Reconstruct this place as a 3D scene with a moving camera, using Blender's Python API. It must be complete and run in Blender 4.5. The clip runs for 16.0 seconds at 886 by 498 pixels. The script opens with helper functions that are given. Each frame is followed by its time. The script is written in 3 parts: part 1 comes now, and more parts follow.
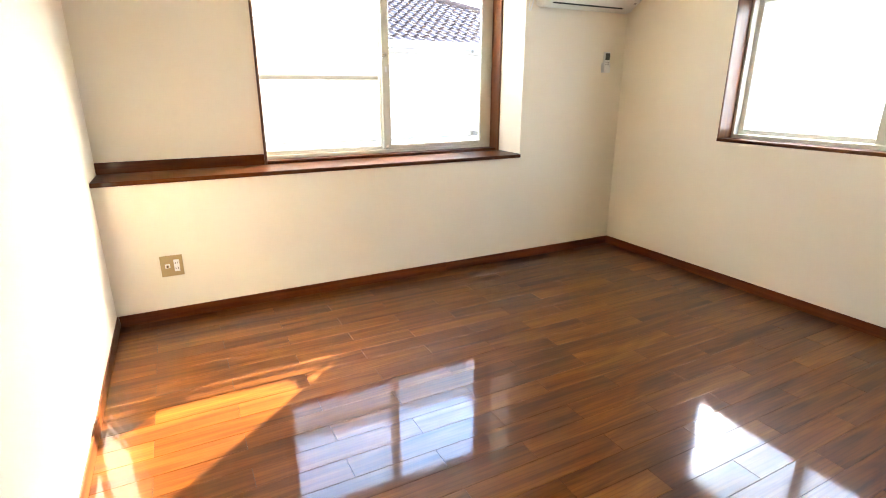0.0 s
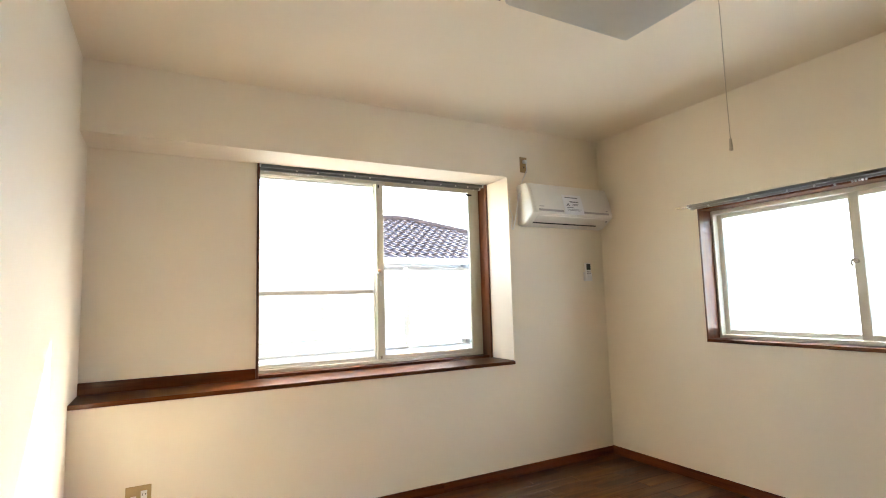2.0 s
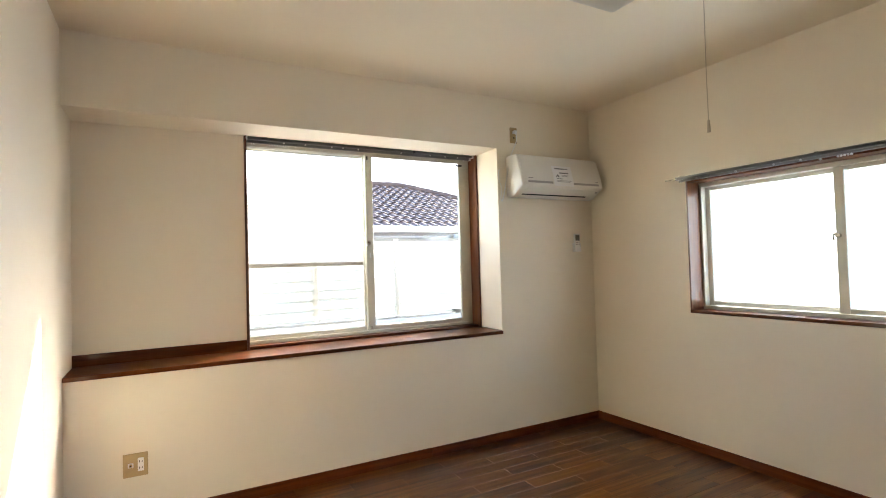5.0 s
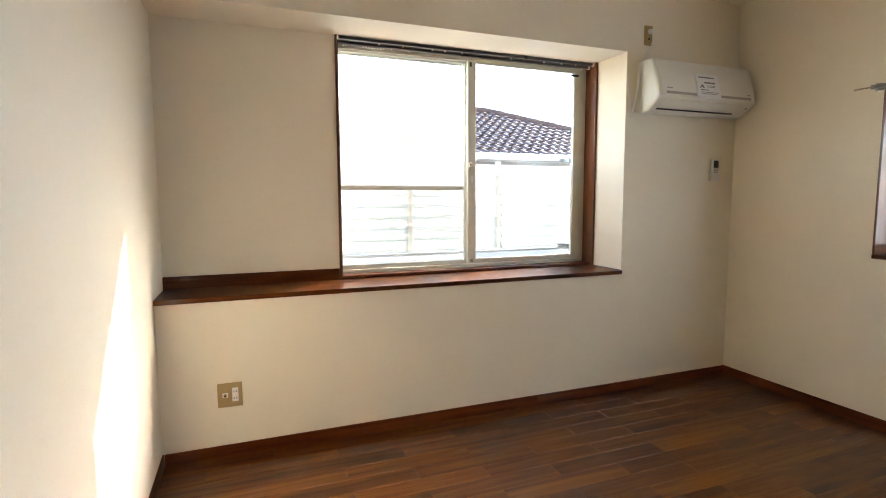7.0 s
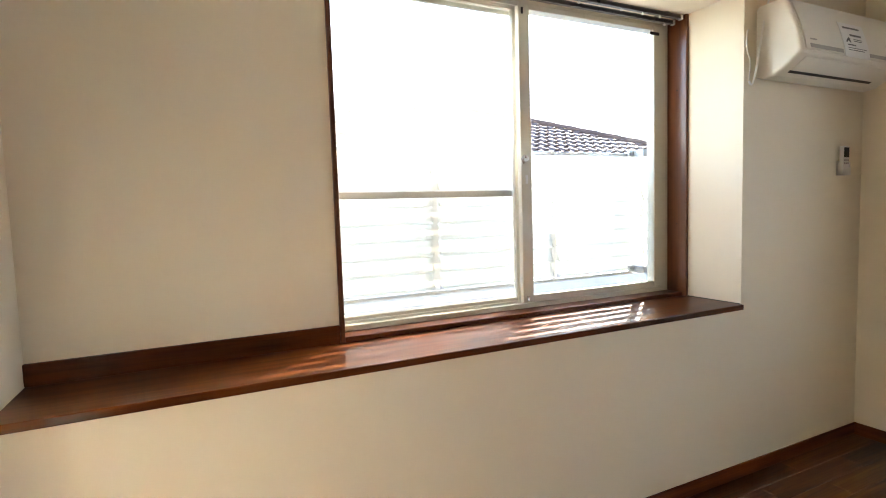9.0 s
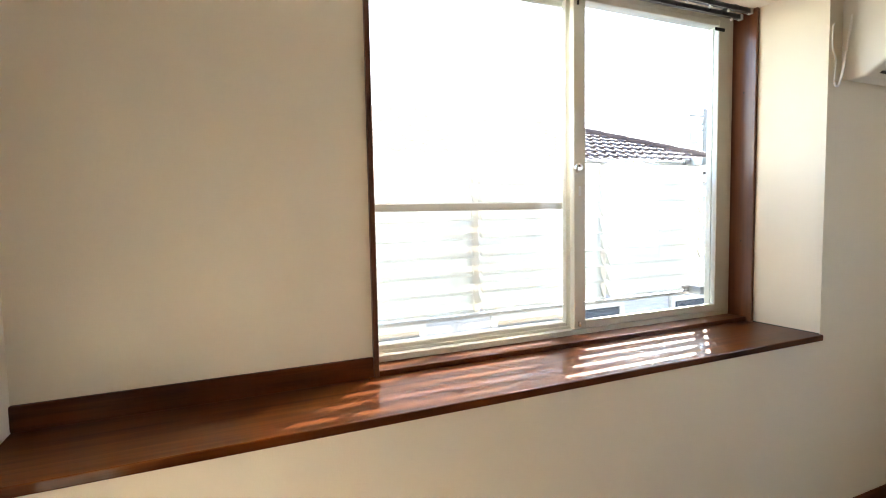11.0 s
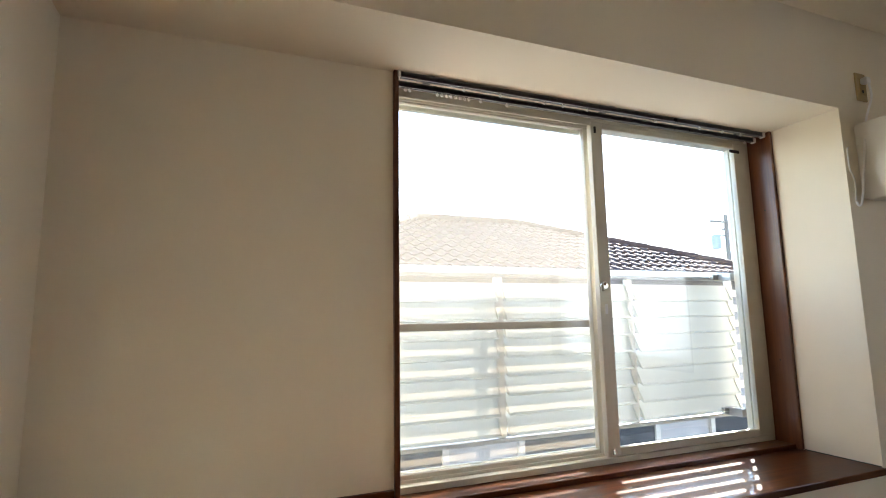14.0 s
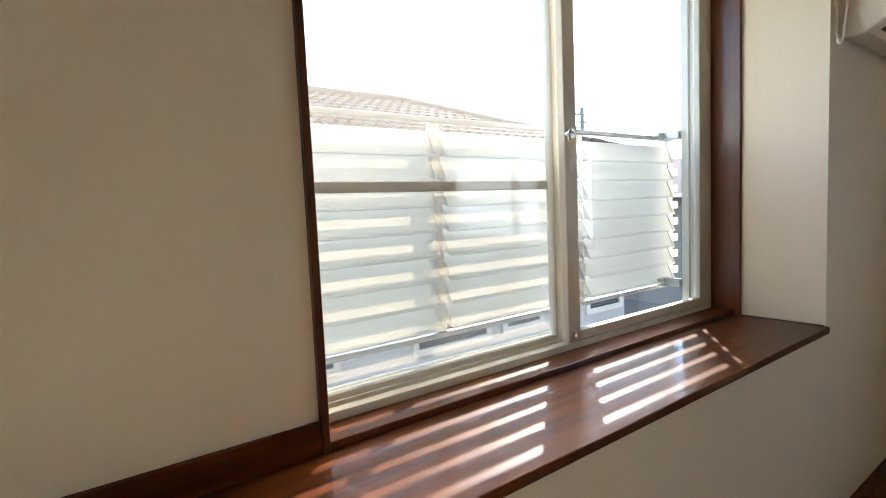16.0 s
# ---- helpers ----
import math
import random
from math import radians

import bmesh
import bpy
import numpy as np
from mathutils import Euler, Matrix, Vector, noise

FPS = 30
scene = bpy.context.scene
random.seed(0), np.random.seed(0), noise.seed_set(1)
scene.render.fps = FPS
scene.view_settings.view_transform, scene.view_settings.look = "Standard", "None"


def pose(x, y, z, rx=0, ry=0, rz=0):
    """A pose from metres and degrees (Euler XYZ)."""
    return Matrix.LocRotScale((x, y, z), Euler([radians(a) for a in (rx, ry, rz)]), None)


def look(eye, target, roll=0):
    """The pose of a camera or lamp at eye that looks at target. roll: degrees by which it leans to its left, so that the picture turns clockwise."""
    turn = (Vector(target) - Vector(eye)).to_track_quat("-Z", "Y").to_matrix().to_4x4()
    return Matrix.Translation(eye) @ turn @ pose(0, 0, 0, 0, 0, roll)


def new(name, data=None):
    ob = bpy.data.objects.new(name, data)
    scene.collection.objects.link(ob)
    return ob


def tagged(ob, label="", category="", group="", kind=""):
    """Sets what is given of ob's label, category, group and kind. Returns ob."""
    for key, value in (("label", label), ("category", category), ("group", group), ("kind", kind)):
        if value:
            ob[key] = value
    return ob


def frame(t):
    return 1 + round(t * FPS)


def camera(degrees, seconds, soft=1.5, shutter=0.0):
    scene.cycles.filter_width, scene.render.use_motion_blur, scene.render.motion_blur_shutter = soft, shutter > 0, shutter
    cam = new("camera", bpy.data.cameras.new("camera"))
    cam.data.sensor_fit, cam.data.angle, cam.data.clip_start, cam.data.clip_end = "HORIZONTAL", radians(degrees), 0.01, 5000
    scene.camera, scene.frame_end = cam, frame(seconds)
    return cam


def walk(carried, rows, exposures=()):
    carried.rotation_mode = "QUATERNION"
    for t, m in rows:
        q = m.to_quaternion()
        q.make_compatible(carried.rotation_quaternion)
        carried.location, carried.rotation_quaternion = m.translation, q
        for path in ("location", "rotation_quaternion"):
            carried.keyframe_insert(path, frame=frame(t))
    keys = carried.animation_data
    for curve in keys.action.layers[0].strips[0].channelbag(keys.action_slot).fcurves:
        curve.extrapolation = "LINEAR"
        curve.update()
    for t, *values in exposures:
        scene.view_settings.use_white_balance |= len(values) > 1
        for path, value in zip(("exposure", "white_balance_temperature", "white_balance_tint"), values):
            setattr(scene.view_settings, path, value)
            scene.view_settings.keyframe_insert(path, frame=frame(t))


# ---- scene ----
cam = camera(81.8, 16.0, soft=1.0)
PATH = [
    (0, (0.002, 0.906, 1.307), (0.878, 2.602, 0.709), 0.0),
    (0.5, (-0.015, 0.916, 1.294), (0.895, 2.656, 0.915), -0.0),
    (1, (-0.025, 0.93, 1.287), (0.911, 2.688, 1.106), -0.2),
    (1.5, (-0.034, 0.926, 1.3), (0.919, 2.685, 1.313), -0.7),
    (2, (-0.014, 0.925, 1.305), (0.94, 2.672, 1.503), -1.6),
    (2.5, (-0.024, 0.926, 1.33), (0.932, 2.654, 1.649), -1.8),
    (3, (0.003, 0.919, 1.376), (0.945, 2.64, 1.76), -1.9),
    (5.5, (0.06, 0.863, 1.364), (0.99, 2.633, 1.315), -2.0),
    (6, (0.097, 0.871, 1.37), (0.919, 2.691, 1.25), -1.4),
    (6.5, (0.038, 1.086, 1.305), (0.751, 2.946, 1.122), -0.6),
    (7, (0.001, 1.374, 1.307), (0.715, 3.232, 1.114), -0.2),
    (7.5, (0.049, 1.682, 1.295), (0.74, 3.549, 1.109), -0.3),
    (8, (0.061, 1.994, 1.304), (0.731, 3.872, 1.139), -0.7),
    (8.5, (0.004, 2.313, 1.334), (0.828, 4.129, 1.182), -1.4),
    (9, (0.065, 2.514, 1.308), (0.916, 4.318, 1.161), -1.8),
    (9.5, (0.076, 2.78, 1.321), (0.972, 4.561, 1.154), -0.1),
    (12, (0.045, 2.778, 1.383), (0.8, 4.63, 1.38), -1.8),
    (12.5, (0.047, 2.782, 1.403), (0.805, 4.625, 1.572), -1.6),
    (13, (0.045, 2.777, 1.409), (0.793, 4.611, 1.69), -1.2),
    (13.5, (0.044, 2.775, 1.412), (0.783, 4.608, 1.719), -0.9),
    (14, (0.05, 2.781, 1.41), (0.786, 4.622, 1.677), -0.9),
    (14.5, (0.064, 2.774, 1.385), (0.726, 4.661, 1.426), -0.8),
    (15, (0.064, 2.886, 1.338), (0.741, 4.766, 1.242), -0.8),
    (15.5, (0.054, 3.113, 1.348), (1.057, 4.839, 1.215), -1.5),
    (16, (0.121, 3.362, 1.32), (1.303, 4.968, 1.162), -2.5),
]
EXPOSURES = [(0, 5.05, 6850, 11.5), (1.5, 4.7, 6850, 11.5), (3, 4.2, 6850, 11.5), (5.5, 4.2, 6850, 11.5), (6.5, 4.05, 6850, 11.5), (8, 4.02, 6850, 11.5), (9, 4.08, 6850, 11.5), (12.5, 3.85, 6850, 11.5), (14.5, 3.1, 6850, 11.5), (15, 2.95, 6850, 11.5), (16, 3.15, 6850, 11.5)]
walk(cam, [(t, look(eye, target, roll)) for t, eye, target, roll in PATH], EXPOSURES)

# ---- light ----
TO_SUN = Vector((1.17, 1.0, 0.99)).normalized()
sun = new("sun", bpy.data.lights.new("sun", "SUN"))
sun.data.energy, sun.data.angle, sun.data.color = 1.9, radians(0.55), (1.0, 0.965, 0.91)
sun.matrix_world = look(TO_SUN * 30, (0, 0, 0))
world = bpy.data.worlds.new("sky")
scene.world = world
world.use_nodes = True
sky = world.node_tree.nodes.new("ShaderNodeTexSky")
sky.sky_type, sky.sun_disc = "NISHITA", False
sky.dust_density = 0.02
sky.sun_elevation, sky.sun_rotation = math.asin(TO_SUN.z), math.atan2(TO_SUN.x, TO_SUN.y)
back = world.node_tree.nodes["Background"]
back.inputs["Strength"].default_value = 0.15
world.node_tree.links.new(sky.outputs[0], back.inputs["Color"])


# ---- materials ----
def material(name, rough=0.5, metal=0.0):
    m = bpy.data.materials.new(name)
    m.use_nodes = True
    b = m.node_tree.nodes["Principled BSDF"]
    b.inputs["Roughness"].default_value, b.inputs["Metallic"].default_value = rough, metal
    return m, m.node_tree, b


def coords(nt, scale=(1, 1, 1), use="Object", shift=False):
    tc, mp = nt.nodes.new("ShaderNodeTexCoord"), nt.nodes.new("ShaderNodeMapping")
    mp.inputs["Scale"].default_value = scale
    nt.links.new(tc.outputs[use], mp.inputs["Vector"])
    if shift:
        info, mul = nt.nodes.new("ShaderNodeObjectInfo"), nt.nodes.new("ShaderNodeVectorMath")
        mul.operation = "SCALE"
        mul.inputs[0].default_value = (37.0, 19.0, 11.0)
        nt.links.new(info.outputs["Random"], mul.inputs["Scale"])
        nt.links.new(mul.outputs[0], mp.inputs["Location"])
    return mp.outputs[0]


def noise_tex(nt, vec, scale, detail=4.0, rough=0.55):
    n = nt.nodes.new("ShaderNodeTexNoise")
    n.inputs["Scale"].default_value, n.inputs["Detail"].default_value, n.inputs["Roughness"].default_value = scale, detail, rough
    nt.links.new(vec, n.inputs["Vector"])
    return n.outputs["Fac"]


def ramp(nt, fac, stops):
    r = nt.nodes.new("ShaderNodeValToRGB")
    while len(r.color_ramp.elements) < len(stops):
        r.color_ramp.elements.new(0.5)
    for e, (p, c) in zip(r.color_ramp.elements, stops):
        e.position, e.color = p, (*c, 1)
    nt.links.new(fac, r.inputs[0])
    return r.outputs[0]


def blend(nt, a, b, fac, mode="MULTIPLY"):
    x = nt.nodes.new("ShaderNodeMix")
    x.data_type, x.blend_type = "RGBA", mode
    x.inputs[0].default_value = fac if isinstance(fac, float) else 1.0
    if not isinstance(fac, float):
        nt.links.new(fac, x.inputs[0])
    nt.links.new(a, x.inputs[6])
    nt.links.new(b, x.inputs[7])
    return x.outputs[2]


def bump(nt, b, height, strength, distance):
    n = nt.nodes.new("ShaderNodeBump")
    n.inputs["Strength"].default_value, n.inputs["Distance"].default_value = strength, distance
    nt.links.new(height, n.inputs["Height"])
    nt.links.new(n.outputs[0], b.inputs["Normal"])


def span(nt, fac, lo, hi):
    r = nt.nodes.new("ShaderNodeMapRange")
    r.inputs["To Min"].default_value, r.inputs["To Max"].default_value = lo, hi
    nt.links.new(fac, r.inputs["Value"])
    return r.outputs[0]


def plain(name, colour, rough=0.5, metal=0.0, vary=0.08, scale=6.0, relief=0.0, grain=300.0):
    """Paint, plastic or metal with faint clouding, uneven gloss and a fine relief."""
    m, nt, b = material(name, rough, metal)
    v = coords(nt)
    n = noise_tex(nt, v, scale)
    lo, hi = [tuple(c * k for c in colour) for k in (1 - vary, 1 + vary)]
    nt.links.new(ramp(nt, n, [(0.3, lo), (0.7, hi)]), b.inputs["Base Color"])
    nt.links.new(span(nt, noise_tex(nt, v, scale * 5), max(rough - 0.08, 0.03), min(rough + 0.08, 1)), b.inputs["Roughness"])
    if relief:
        bump(nt, b, noise_tex(nt, v, grain, 2.0), relief, 0.001)
    return m


def wallpaper(name, colour):
    """Vinyl wall covering: a fine woven relief, faint clouding and a few grey marks."""
    m, nt, b = material(name, 0.62)
    v = coords(nt)
    cloud = ramp(nt, noise_tex(nt, v, 1.1, 3), [(0.3, tuple(c * 0.965 for c in colour)), (0.7, colour)])
    marks = ramp(nt, noise_tex(nt, coords(nt, (1, 1, 0.6)), 2.3, 5, 0.6), [(0.68, (1, 1, 1)), (0.82, (0.86, 0.85, 0.83))])
    nt.links.new(blend(nt, cloud, marks, 0.8), b.inputs["Base Color"])
    fine = blend(nt, noise_tex(nt, coords(nt, (1, 1, 0.25)), 420, 2), noise_tex(nt, coords(nt, (0.25, 0.25, 1)), 420, 2), 0.5, "ADD")
    bump(nt, b, fine, 0.25, 0.0012)
    b.inputs["Specular IOR Level"].default_value = 0.3
    return m


def timber(name, dark, light, rough, axis, coat=0.15, shift=True):
    """Stained, varnished wood with the grain along one axis."""
    m, nt, b = material(name, rough)
    s = [14.0, 14.0, 14.0]
    s[axis] = 0.9
    v = coords(nt, s, shift=shift)
    g = noise_tex(nt, v, 2.2, 5, 0.5)
    col = ramp(nt, g, [(0.28, dark), (0.5, tuple((p + q) / 2 for p, q in zip(dark, light))), (0.74, light)])
    s2 = [130.0, 130.0, 130.0]
    s2[axis] = 3.0
    pores = noise_tex(nt, coords(nt, s2, shift=shift), 1.0, 3)
    col = blend(nt, col, ramp(nt, pores, [(0.35, (0.74, 0.68, 0.64)), (0.55, (1, 1, 1))]), 0.7)
    nt.links.new(col, b.inputs["Base Color"])
    nt.links.new(span(nt, noise_tex(nt, coords(nt, shift=shift), 9, 4), rough - 0.04, rough + 0.06), b.inputs["Roughness"])
    bump(nt, b, pores, 0.04, 0.0006)
    b.inputs["Coat Weight"].default_value, b.inputs["Coat Roughness"].default_value = coat, 0.09
    if coat > 0.3:
        b.inputs["Specular IOR Level"].default_value = 0.06
    return m


def floor_timber():
    """Glossy red-brown floor planks: rings and figure along x, a shade of its own for each plank, scuffs and a wavy varnish."""
    m, nt, b = material("floor_planks", 0.4)
    v = coords(nt, (1.0, 11.0, 11.0), shift=True)
    warp = nt.nodes.new("ShaderNodeTexNoise")
    warp.inputs["Scale"].default_value, warp.inputs["Detail"].default_value, warp.inputs["Distortion"].default_value = 1.5, 4.0, 1.1
    nt.links.new(v, warp.inputs["Vector"])
    g = ramp(nt, warp.outputs["Fac"], [(0.24, (0.052, 0.0115, 0.0012)), (0.5, (0.120, 0.0335, 0.0036)), (0.78, (0.200, 0.0660, 0.0085))])
    rings = nt.nodes.new("ShaderNodeTexWave")
    rings.bands_direction = "Y"
    for key, value in (("Scale", 1.6), ("Distortion", 7.0), ("Detail", 2.0), ("Detail Scale", 0.7)):
        rings.inputs[key].default_value = value
    nt.links.new(coords(nt, (1.6, 12.0, 12.0), shift=True), rings.inputs["Vector"])
    g = blend(nt, g, ramp(nt, rings.outputs["Fac"], [(0.0, (0.66, 0.60, 0.55)), (0.35, (1, 1, 1))]), 0.45)
    pores = noise_tex(nt, coords(nt, (4.0, 190.0, 190.0), shift=True), 1.0, 3)
    g = blend(nt, g, ramp(nt, pores, [(0.36, (0.78, 0.72, 0.68)), (0.56, (1, 1, 1))]), 0.35)
    info = nt.nodes.new("ShaderNodeObjectInfo")
    tone = ramp(nt, info.outputs["Random"], [(0.0, (0.68, 0.65, 0.65)), (0.25, (0.84, 0.82, 0.81)), (0.7, (1.0, 1.0, 1.0)), (1.0, (1.25, 1.27, 1.25))])
    g = blend(nt, g, tone, 1.0)
    geo = nt.nodes.new("ShaderNodeNewGeometry")
    stain = noise_tex(nt, geo.outputs["Position"], 3.1, 5, 0.6)
    g = blend(nt, g, ramp(nt, stain, [(0.58, (1, 1, 1)), (0.76, (0.66, 0.62, 0.62))]), 0.6)
    nt.links.new(g, b.inputs["Base Color"])
    scuff = noise_tex(nt, geo.outputs["Position"], 26, 6, 0.7)
    nt.links.new(span(nt, scuff, 0.36, 0.46), b.inputs["Roughness"])
    nt.links.new(span(nt, noise_tex(nt, geo.outputs["Position"], 7, 5, 0.7), 0.03, 0.085), b.inputs["Coat Roughness"])
    bump(nt, b, noise_tex(nt, geo.outputs["Position"], 11, 1), 0.02, 0.0006)
    wavy = nt.nodes.new("ShaderNodeBump")
    wavy.inputs["Strength"].default_value, wavy.inputs["Distance"].default_value = 0.03, 0.0006
    nt.links.new(noise_tex(nt, geo.outputs["Position"], 16, 2), wavy.inputs["Height"])
    nt.links.new(wavy.outputs[0], b.inputs["Coat Normal"])
    b.inputs["Specular IOR Level"].default_value = 0.06
    b.inputs["Coat Weight"].default_value, b.inputs["Coat IOR"].default_value = 0.78, 1.5
    return m


def see_through(name, rough=0.0, colour=(1, 1, 1)):
    m, nt, b = material(name, rough)
    b.inputs["Base Color"].default_value = (*colour, 1)
    b.inputs["Transmission Weight"].default_value, b.inputs["IOR"].default_value = 1.0, 1.45
    return m


def milky(name, colour, through_share, clear=0.0, rough=0.4):
    """Sheet that scatters light: part goes through it spread out, part comes back, a clear share passes straight."""
    m, nt, b = material(name, rough)
    out = nt.nodes["Material Output"]
    b.inputs["Base Color"].default_value = (*colour, 1)
    n = noise_tex(nt, coords(nt), 5.0, 4)
    tint = ramp(nt, n, [(0.3, tuple(c * 0.93 for c in colour)), (0.7, colour)])
    nt.links.new(tint, b.inputs["Base Color"])
    t, mix = nt.nodes.new("ShaderNodeBsdfTranslucent"), nt.nodes.new("ShaderNodeMixShader")
    nt.links.new(tint, t.inputs["Color"])
    mix.inputs[0].default_value = through_share
    nt.links.new(b.outputs[0], mix.inputs[1])
    nt.links.new(t.outputs[0], mix.inputs[2])
    last = mix.outputs[0]
    if clear:
        c, mix2 = nt.nodes.new("ShaderNodeBsdfTransparent"), nt.nodes.new("ShaderNodeMixShader")
        mix2.inputs[0].default_value = clear
        nt.links.new(last, mix2.inputs[1])
        nt.links.new(c.outputs[0], mix2.inputs[2])
        last = mix2.outputs[0]
    nt.links.new(last, out.inputs["Surface"])
    return m


WALL = wallpaper("cream_wallpaper", (0.849, 0.766, 0.612))
CEILING = wallpaper("ceiling_paper", (0.840, 0.750, 0.575))
PLANK = floor_timber()
WOOD_X = timber("red_brown_wood_x", (0.044, 0.0088, 0.0018), (0.136, 0.0400, 0.0075), 0.40, 0, 0.42)
WOOD_Y = timber("red_brown_wood_y", (0.044, 0.0088, 0.0018), (0.136, 0.0400, 0.0075), 0.40, 1, 0.42)
WOOD_Z = timber("red_brown_wood_z", (0.074, 0.0185, 0.0050), (0.160, 0.0480, 0.0120), 0.32, 2)
BOARD_X = timber("baseboard_wood_x", (0.070, 0.0140, 0.0030), (0.175, 0.0480, 0.0085), 0.38, 0, 0.42)
BOARD_Y = timber("baseboard_wood_y", (0.070, 0.0140, 0.0030), (0.175, 0.0480, 0.0085), 0.38, 1, 0.42)
GAP = plain("dark_subfloor", (0.012, 0.006, 0.004), 0.8)
IVORY = plain("ivory_aluminium", (0.66, 0.63, 0.53), 0.38, 0.0, 0.05, 4.0, 0.05)
BEIGE = plain("beige_aluminium", (0.34, 0.30, 0.235), 0.4, 0.0, 0.06)
RAIL = plain("grey_rail_steel", (0.27, 0.27, 0.26), 0.3, 0.5, 0.1)
RAIL_DARK = plain("bronze_rail_steel", (0.30, 0.28, 0.25), 0.35, 0.5, 0.1)
GASKET = plain("black_gasket", (0.02, 0.02, 0.02), 0.6)
WHITE = plain("white_plastic", (0.78, 0.77, 0.74), 0.35, 0.0, 0.03)
AC_WHITE = plain("aircon_plastic", (0.75, 0.72, 0.645), 0.32, 0.0, 0.04, 3.0, 0.04)
AC_GREY = plain("aircon_grey", (0.36, 0.34, 0.31), 0.4)
DARK = plain("dark_slot", (0.015, 0.014, 0.013), 0.6)
GOLD = plain("tan_wall_plate", (0.43, 0.31, 0.145), 0.38, 0.25, 0.06, 30.0)
PAPER = plain("white_paper", (0.80, 0.80, 0.79), 0.7, 0.0, 0.03)
INK = plain("grey_ink", (0.17, 0.17, 0.18), 0.7)
CHROME = plain("worn_chrome", (0.55, 0.54, 0.51), 0.22, 1.0, 0.1, 60.0)
LCD = plain("grey_display", (0.07, 0.078, 0.075), 0.2)
OPAL = milky("opal_acrylic", (0.66, 0.62, 0.52), 0.35, rough=0.3)
LAMP_WOOD = timber("lamp_dark_wood", (0.012, 0.005, 0.004), (0.035, 0.014, 0.009), 0.35, 1)
CORD = plain("cream_cord", (0.52, 0.45, 0.33), 0.7)
GLASS = see_through("clear_glass")


def frosted_glass():
    """Rough pane: most of the light is spread evenly, a little is only bent about its way."""
    m, nt, b = material("frosted_glass", 0.35)
    t, f, mix, top = [nt.nodes.new("ShaderNode" + k) for k in ("BsdfTranslucent", "BsdfRefraction", "MixShader", "MixShader")]
    t.inputs["Color"].default_value = (0.76, 0.79, 0.83, 1)
    f.inputs["Color"].default_value, f.inputs["Roughness"].default_value, f.inputs["IOR"].default_value = (0.93, 0.94, 0.94, 1), 0.30, 1.45
    b.inputs["Base Color"].default_value = (0.7, 0.72, 0.72, 1)
    mix.inputs[0].default_value, top.inputs[0].default_value = 0.5, 0.05
    nt.links.new(t.outputs[0], mix.inputs[1])
    nt.links.new(f.outputs[0], mix.inputs[2])
    nt.links.new(mix.outputs[0], top.inputs[1])
    nt.links.new(b.outputs[0], top.inputs[2])
    nt.links.new(top.outputs[0], nt.nodes["Material Output"].inputs["Surface"])
    return m


FROSTED = frosted_glass()
SCREEN = milky("insect_netting", (0.74, 0.65, 0.50), 0.75, clear=0.75, rough=0.9)
LOUVER = milky("translucent_louver", (0.73, 0.75, 0.725), 0.45, rough=0.6)
LOUVER.node_tree.nodes["Principled BSDF"].inputs["Specular IOR Level"].default_value = 0.15
ALLOY = plain("satin_alloy", (0.36, 0.365, 0.365), 0.32, 0.7, 0.06)
TILE = plain("violet_brown_roof_tile", (0.060, 0.036, 0.030), 0.7, 0.0, 0.3, 9.0, 0.1)
RENDER = plain("pale_grey_render", (0.25, 0.245, 0.25), 0.85, 0.0, 0.08, 2.0, 0.4, 120)
GREY_SIDING = plain("dark_grey_siding", (0.085, 0.085, 0.09), 0.85, 0.0, 0.08, 2.0, 0.4, 120)
OUTER_GLASS = plain("dark_outer_glass", (0.03, 0.035, 0.04), 0.08)
EARTH = plain("asphalt_ground", (0.09, 0.088, 0.085), 0.9, 0.0, 0.2, 0.6, 0.5, 60)
CONCRETE = plain("pole_concrete", (0.13, 0.128, 0.122), 0.8, 0.0, 0.1, 3.0)
TILE.node_tree.nodes["Principled BSDF"].inputs["Specular IOR Level"].default_value = 0.18
BLUE_GREY = plain("transformer_paint", (0.20, 0.26, 0.33), 0.5)


# ---- building helpers ----
def box(bm, lo, hi, bevel=0.0, segments=1):
    """A box from corner to corner, its edges rounded by bevel."""
    m = Matrix.Translation([(a + b) / 2 for a, b in zip(lo, hi)]) @ Matrix.Diagonal((*[abs(b - a) for a, b in zip(lo, hi)], 1))
    made = bmesh.ops.create_cube(bm, size=1, matrix=m)
    if bevel:
        edges = list({e for v in made["verts"] for e in v.link_edges})
        bmesh.ops.bevel(bm, geom=edges, offset=bevel, segments=segments, affect="EDGES", profile=0.5)
    return bm


def boxes(*rows, bevel=0.0):
    bm = bmesh.new()
    for lo, hi in rows:
        box(bm, lo, hi, bevel)
    return bm


def rod(bm, a, b, r, n=10, r2=None):
    a, b = Vector(a), Vector(b)
    m = Matrix.Translation((a + b) / 2) @ (b - a).to_track_quat("Z", "Y").to_matrix().to_4x4()
    bmesh.ops.create_cone(bm, cap_ends=True, segments=n, radius1=r, radius2=r if r2 is None else r2, depth=(b - a).length, matrix=m)
    return bm


